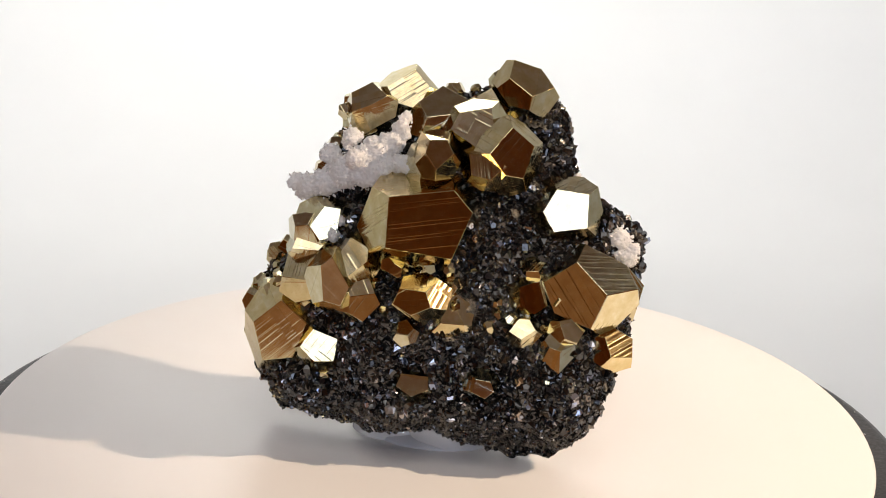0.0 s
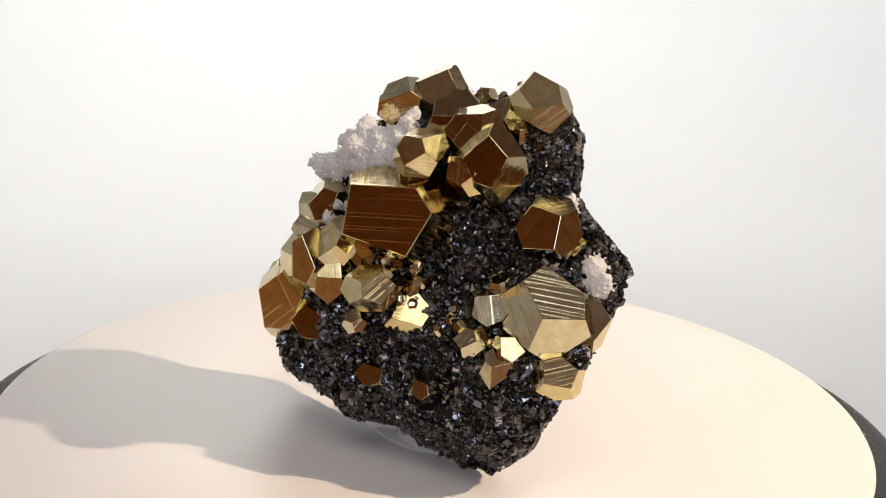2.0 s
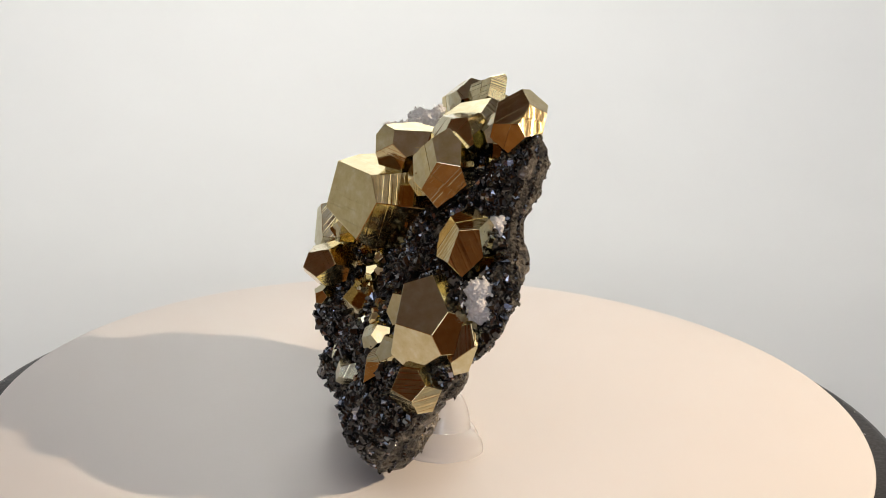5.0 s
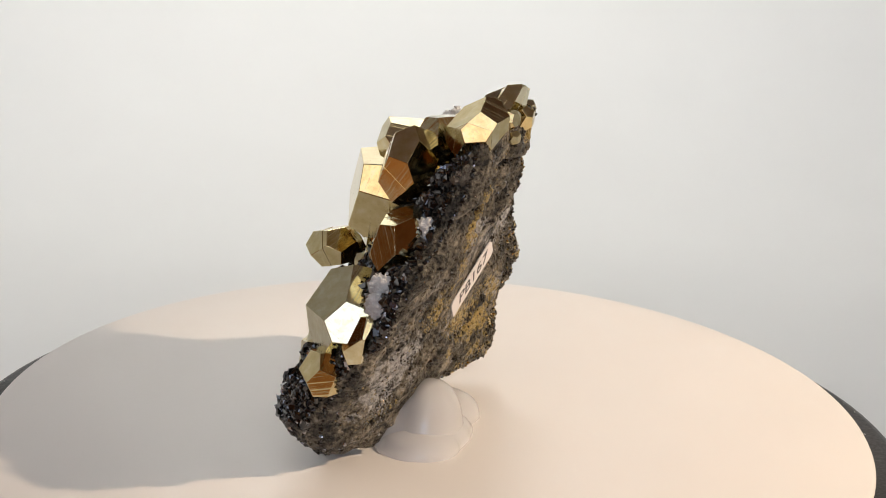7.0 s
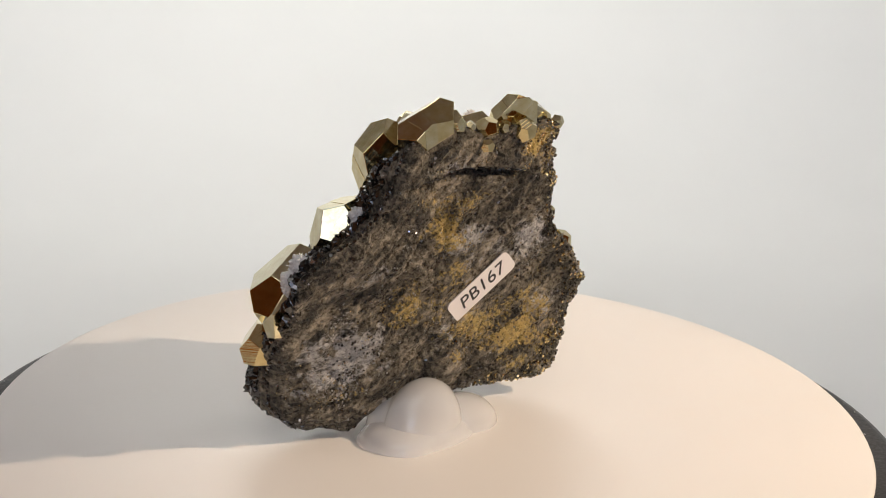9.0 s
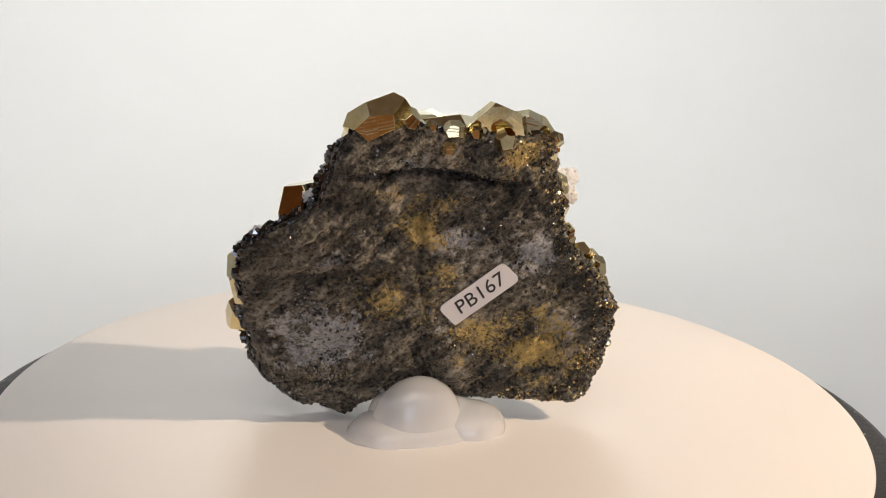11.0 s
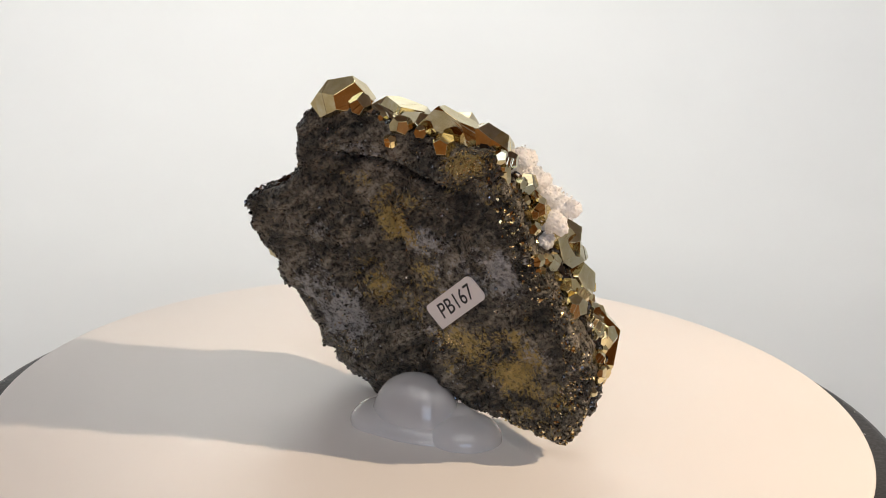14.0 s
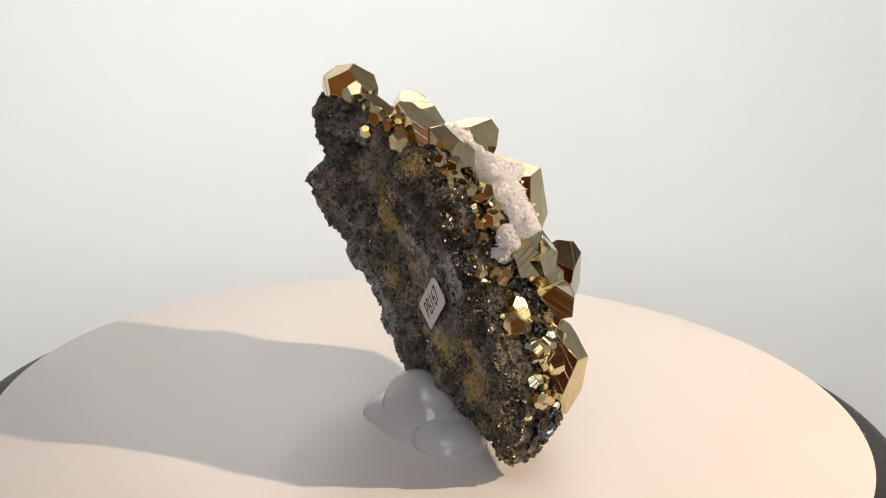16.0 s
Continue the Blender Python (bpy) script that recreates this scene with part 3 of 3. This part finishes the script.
def cut_pyrite(at, normal, corners, tilt, deep):
    """A pyritohedral crystal from its best face: the centre and outward normal of that pentagon, and its corners in the face, in mm."""
    n = Vector(normal).normalized()
    u = Vector((0, 0, 1)).cross(n).normalized()
    v = n.cross(u)
    c = Vector(at) * MM
    pts = [c + (u * a + v * b) * MM for a, b in corners]
    rad = sum((p - c).length for p in pts) / 5
    mid = c - n * rad * deep
    planes = [(c, n), (mid * 2 - c, -n)]
    tilts = tilt if isinstance(tilt, tuple) else (tilt,) * 5
    for a, b, tl in zip(pts, pts[1:] + pts[:1], map(radians, tilts)):
        e = (b - a).normalized()
        o = e.cross(n)
        if o.dot((a + b) / 2 - c) < 0:
            o = -o
        m = n * math.cos(tl) + o * math.sin(tl)
        planes += [(a, m), (mid * 2 - a, -m)]
    local = [(p - mid, m) for p, m in planes]
    p, m = back_cut(mid)
    local.append((p + m * (0.0015 if c.z > 0.076 else -0.002) - mid, m))
    e = (pts[1] - pts[0]).normalized()
    ob = by_planes(local, rad * 6, 0.014 * rad, PYRITE, "pyrite_crystal", SPECIMEN, [e, n.cross(e), e])
    ob.matrix_local = Matrix.Translation(mid)
    if rad > 0.0055:
        tagged(ob, "large brassy striated pyrite crystal")
    return ob


def little_pyrite(at, size, rnd):
    """A small pyritohedron of random turn and proportion."""
    turn = Euler([rnd.uniform(0, 6.3) for _ in range(3)]).to_matrix()
    planes = []
    for a in (-1, 1):
        for b in (-1, 1):
            for n in ((0, a, 2 * b), (a, 2 * b, 0), (2 * b, 0, a)):
                n = (turn @ Vector(n)).normalized()
                planes.append((n * size * MM * rnd.uniform(0.85, 1.15), n))
    ob = by_planes(planes, size * 5 * MM, 0.02 * size * MM, PYRITE, "pyrite_crystal", SPECIMEN, [turn @ Vector(x) for x in ((1, 0, 0), (0, 0, 1), (0, 1, 0))])
    ob.matrix_local = Matrix.Translation(Vector(at) * MM)
    return ob


for spec in PYRITES:
    cut_pyrite(*spec)


def small_crystals():
    """Little pyrites in the hollows and along the edge."""
    rnd = random.Random(21)
    me = ROCK.data
    spots = [(-35, -4, 34, 5, 14), (-36, 2, 31, 4, 10), (-38, -2, 28, 4, 8), (3, -18, 46, 7, 7), (-12, -17, 42, 6, 5), (8, -6, 66, 6, 5), (14, -16, 34, 8, 4), (-26, 6, 60, 5, 8), (-22, 12, 72, 5, 6), (0, 14, 78, 12, 9), (-5, -17, 36, 14, 10), (12, 6, 72, 9, 6), (22, -20, 32, 9, 6), (-40, -2, 22, 5, 6), (-25, -9, 40, 9, 8), (-35, 4, 39, 5, 9), (-29, 6, 48, 5, 8), (-40, 3, 22, 7, 9), (-24, 9, 60, 5, 5)]
    for x, y, z, spread, k in spots:
        for _ in range(k):
            p = Vector((x + rnd.gauss(0, .5) * spread, y, z + rnd.gauss(0, .5) * spread)) * MM
            p.y += rnd.gauss(0, 2) * MM
            hit, loc, nor, _i = ROCK.closest_point_on_mesh(p)
            if nor.y > 0.75 and loc.z < 0.068:
                continue
            s = rnd.choice((0.8, 1.0, 1.3, 1.7, 2.2))
            little_pyrite(loc / MM + nor * s * 0.3, s, rnd)


small_crystals()


# ---- calcite ----
CRUMBLE = bpy.data.textures.new("crumble", "CLOUDS")
CRUMBLE.noise_scale, CRUMBLE.noise_depth, CRUMBLE.noise_basis = 0.0011, 4, "VORONOI_F2_F1"


def calcite(name, lobes, count, size, seed, label):
    """A crumbly mass grown from a chain of lobes (x, y, z, radius in mm), with small blades standing out of it."""
    rnd = random.Random(seed)
    body = bmesh.new()
    for x, y, z, r in lobes:
        for k in range(9):
            d = Vector((rnd.gauss(0, 1), rnd.gauss(0, 1), rnd.gauss(0, 1))).normalized() * (r * rnd.uniform(0.35, 0.7) if k else 0)
            bmesh.ops.create_icosphere(body, subdivisions=2, radius=r * (rnd.uniform(0.3, 0.55) if k else 0.78) * MM, matrix=Matrix.Translation((Vector((x, y, z)) + d) * MM))
    ob = smooth(part(name, body, CALCITE, SPECIMEN, label))
    mod = ob.modifiers.new("mass", "REMESH")
    mod.mode, mod.voxel_size, mod.use_smooth_shade = "VOXEL", 0.00022, True
    soft = ob.modifiers.new("melt", "SMOOTH")
    soft.iterations, soft.factor = 6, 0.5
    rough = ob.modifiers.new("crumbs", "DISPLACE")
    rough.texture, rough.strength, rough.mid_level, rough.texture_coords = CRUMBLE, 0.0013, 0.3, "LOCAL"
    bm = bmesh.new()
    total = sum(r * r for *_, r in lobes)
    for x, y, z, r in lobes:
        for _ in range(int(count * r * r / total)):
            d = Vector((rnd.gauss(0, 1), rnd.gauss(0, 1), rnd.gauss(0, 1))).normalized()
            at = Vector((x, y, z)) * MM + d * r * 0.85 * MM
            z_ax = (d + Vector((rnd.gauss(0, .35), rnd.gauss(0, .35), rnd.gauss(0, .35)))).normalized()
            x_ax = z_ax.orthogonal().normalized()
            x_ax.rotate(Matrix.Rotation(rnd.uniform(0, 6.3), 3, z_ax))
            y_ax = z_ax.cross(x_ax)
            w, t, h = size * rnd.uniform(.25, .5) * MM, size * rnd.uniform(.12, .25) * MM, size * rnd.uniform(.4, 1.2) * MM
            low = [bm.verts.new(at + x_ax * (w * a) + y_ax * (t * b) - z_ax * h * 0.6) for a, b in ((-1, 0), (0, -1), (1, 0), (0, 1))]
            mid = [bm.verts.new(at + x_ax * (w * a * 1.1) + y_ax * (t * b * 1.1) + z_ax * h * 0.45) for a, b in ((-1, 0), (0, -1), (1, 0), (0, 1))]
            tip = bm.verts.new(at + z_ax * h + x_ax * w * rnd.uniform(-.5, .5))
            for k in range(4):
                bm.faces.new((low[k], low[(k + 1) % 4], mid[(k + 1) % 4], mid[k]))
                bm.faces.new((mid[k], mid[(k + 1) % 4], tip))
    tagged(part("calcite_frost", bm, CALCITE, ob, "fine white blades"), kind="stuff")
    return ob


calcite("calcite_crust", [(-31, 0, 57, 2.4), (-28, -1.5, 57, 3.4), (-24.5, -2.5, 58, 4.0), (-20.5, -3, 60.5, 4.6), (-17, -3.5, 63.5, 4.6), (-13.5, -3, 64.5, 4.2), (-10.5, -1.5, 66.5, 3.2), (-8.5, 0.5, 69.5, 2.6), (-7.5, 1.8, 72, 1.8), (-28, 3.5, 55, 3.4), (-26.5, 3.5, 50.5, 2.6), (-23.5, 2, 63, 3.2), (-19, 1, 67.5, 2.8), (-12.5, -5, 62.3, 3.2), (-8.5, -5, 63.5, 2.6), (-16, -5, 60.5, 3.4), (-6, -6, 63.5, 2.4), (-4.2, -6.5, 62.6, 1.8)],
        420, 0.55, 1, "frosty pinkish white calcite crust")
calcite("calcite_crust", [(39.5, -2.5, 47.5, 3.6), (41.5, -3, 44.5, 3.2), (38.5, -3.5, 44.5, 3.0)], 130, 0.6, 2, "frosty white calcite tuft")
calcite("calcite_crust", [(30, 3.5, 58.5, 2.2), (31, 4, 56.5, 1.6)], 30, 0.5, 3, "small white calcite tuft")
calcite("calcite_crust", [(-22.5, -9, 48.5, 1.9), (-25, -6, 49.5, 1.8), (-21, -8, 51, 1.5)], 30, 0.5, 4, "small white calcite tuft")


# ---- the sticker ----
def make_sticker():
    c = Vector((-7.8, 6.75, 34.1)) * MM
    u = Vector((-12.7, 6.2, 12.0)).normalized()
    v0 = Vector((-4.3, -0.2, -4.3))
    v = -(v0 - u * v0.dot(u)).normalized()
    n = u.cross(v)
    if n.y < 0:
        n = -n
    m = Matrix((u, v, n)).transposed().to_4x4()
    m.translation = c
    w, h, r, th = 18.2 * MM, 6.3 * MM, 1.5 * MM, 0.12 * MM
    bm = bmesh.new()
    pts = []
    for sx, sy, a0 in ((1, 1, 0), (-1, 1, 90), (-1, -1, 180), (1, -1, 270)):
        rr = r if (sx, sy) != (-1, -1) else 0.25 * MM
        for k in range(7):
            a = radians(a0 + 15 * k)
            pts.append((sx * (w / 2 - rr) + rr * math.cos(a), sy * (h / 2 - rr) + rr * math.sin(a)))
    lo = [bm.verts.new((x, y, -th)) for x, y in pts]
    hi = [bm.verts.new((x, y, th)) for x, y in pts]
    bm.faces.new(hi)
    bm.faces.new(lo[::-1])
    for k in range(len(pts)):
        j = (k + 1) % len(pts)
        bm.faces.new((lo[k], lo[j], hi[j], hi[k]))
    bmesh.ops.recalc_face_normals(bm, faces=bm.faces)
    ob = part("sticker", bm, STICKER, SPECIMEN, "white paper sticker with black handwriting")
    ob.matrix_local = m
    d = bpy.data.curves.new("writing", "FONT")
    d.body, d.size, d.extrude, d.offset, d.shear = "PB167", 5.0 * MM, 0.02 * MM, 0.015 * MM, 0.2
    d.align_x, d.align_y, d.space_character = "CENTER", "CENTER", 1.02
    tmp = new("writing_curve", d)
    dg = bpy.context.evaluated_depsgraph_get()
    me = bpy.data.meshes.new_from_object(tmp.evaluated_get(dg))
    bpy.data.objects.remove(tmp)
    me.materials.clear()
    me.materials.append(INK)
    t = new("writing", me)
    t.parent = ob
    t.matrix_local = pose(0, 0, th + 0.03 * MM)
    tagged(t, "black handwritten code")


make_sticker()


# ---- hot glue ----
def glue_lobe(name, domes, parent, label):
    """One run of glue: smooth domes (x, y, radii, height in mm) melted together on the disc."""
    na, ns = 120, 36
    bm = bmesh.new()
    ox, oy = sum(d[0] for d in domes) / len(domes), sum(d[1] for d in domes) / len(domes)

    def height(x, y):
        wob = 1 + 0.07 * noise.noise(Vector((x * 0.22, y * 0.22, len(name))))
        hs = []
        for cx, cy, rx, ry, h in domes:
            q = (((x - cx) / rx) ** 2 + ((y - cy) / ry) ** 2) * wob
            if q < 1:
                hs.append(h * (1 - q) ** 0.44)
        if len(hs) < 2:
            return max(hs, default=0)
        return max(max(hs), math.log(sum(math.exp(1.2 * v) for v in hs)) / 1.2 - 0.5)
    rings = []
    for k in range(na):
        a = 2 * math.pi * k / na
        c, s = math.cos(a), math.sin(a)
        lo, hi = 0.0, 40.0
        for _ in range(22):
            mid = (lo + hi) / 2
            lo, hi = (mid, hi) if height(ox + c * mid, oy + s * mid) > 0 else (lo, mid)
        row = []
        for j in range(1, ns + 1):
            f = 1 - (1 - j / ns) ** 1.7
            z = height(ox + c * lo * f, oy + s * lo * f) if j < ns else 0
            row.append(bm.verts.new(Vector((ox + c * lo * f, oy + s * lo * f, max(z, 0.05))) * MM))
        rings.append(row)
    mid = bm.verts.new(Vector((ox, oy, height(ox, oy))) * MM)
    for k in range(na):
        a, b = rings[k], rings[(k + 1) % na]
        bm.faces.new((mid, a[0], b[0]))
        for j in range(ns - 1):
            bm.faces.new((a[j], a[j + 1], b[j + 1], b[j]))
    for _ in range(4):
        bmesh.ops.smooth_vert(bm, verts=[v for v in bm.verts if v.co.z > 6e-5], factor=0.5, use_axis_x=False, use_axis_y=False, use_axis_z=True)
    bmesh.ops.recalc_face_normals(bm, faces=bm.faces)
    return smooth(part(name, bm, GLUE, parent, label))


BLOB = tagged(new("glue_blob"), "milky hot glue blob fixing the rock to the disc", "glue")
glue_lobe("puddle", [(3, -1, 16, 11.0, 2.6), (10.5, 0, 8.2, 9.0, 4.6), (3, 3, 12, 6.6, 4.2)], BLOB, "flat milky puddle of glue")
glue_lobe("dome", [(3.2, 0.5, 10.6, 7.6, 13.0), (4, -5, 9, 7, 9.5)], BLOB, "rounded milky dome of glue")
glue_lobe("lobe", [(-9, 1.2, 8.4, 8.4, 5.8), (-6, -1, 7, 7, 6.5)], BLOB, "low side lobe of glue")


def motions():
    times = [0.5 * k for k in range(33)]
    walk(SPECIMEN, [(t, pose(0, 0, 0, 0, 0, TURN * t)) for t in times])
    walk(BLOB, [(t, pose(0, 0, 0, 0, 0, TURN * t)) for t in times])
    walk(DISC, [(t, pose(0, 0, 0, 0, 0, TURN * t)) for t in times])


motions()
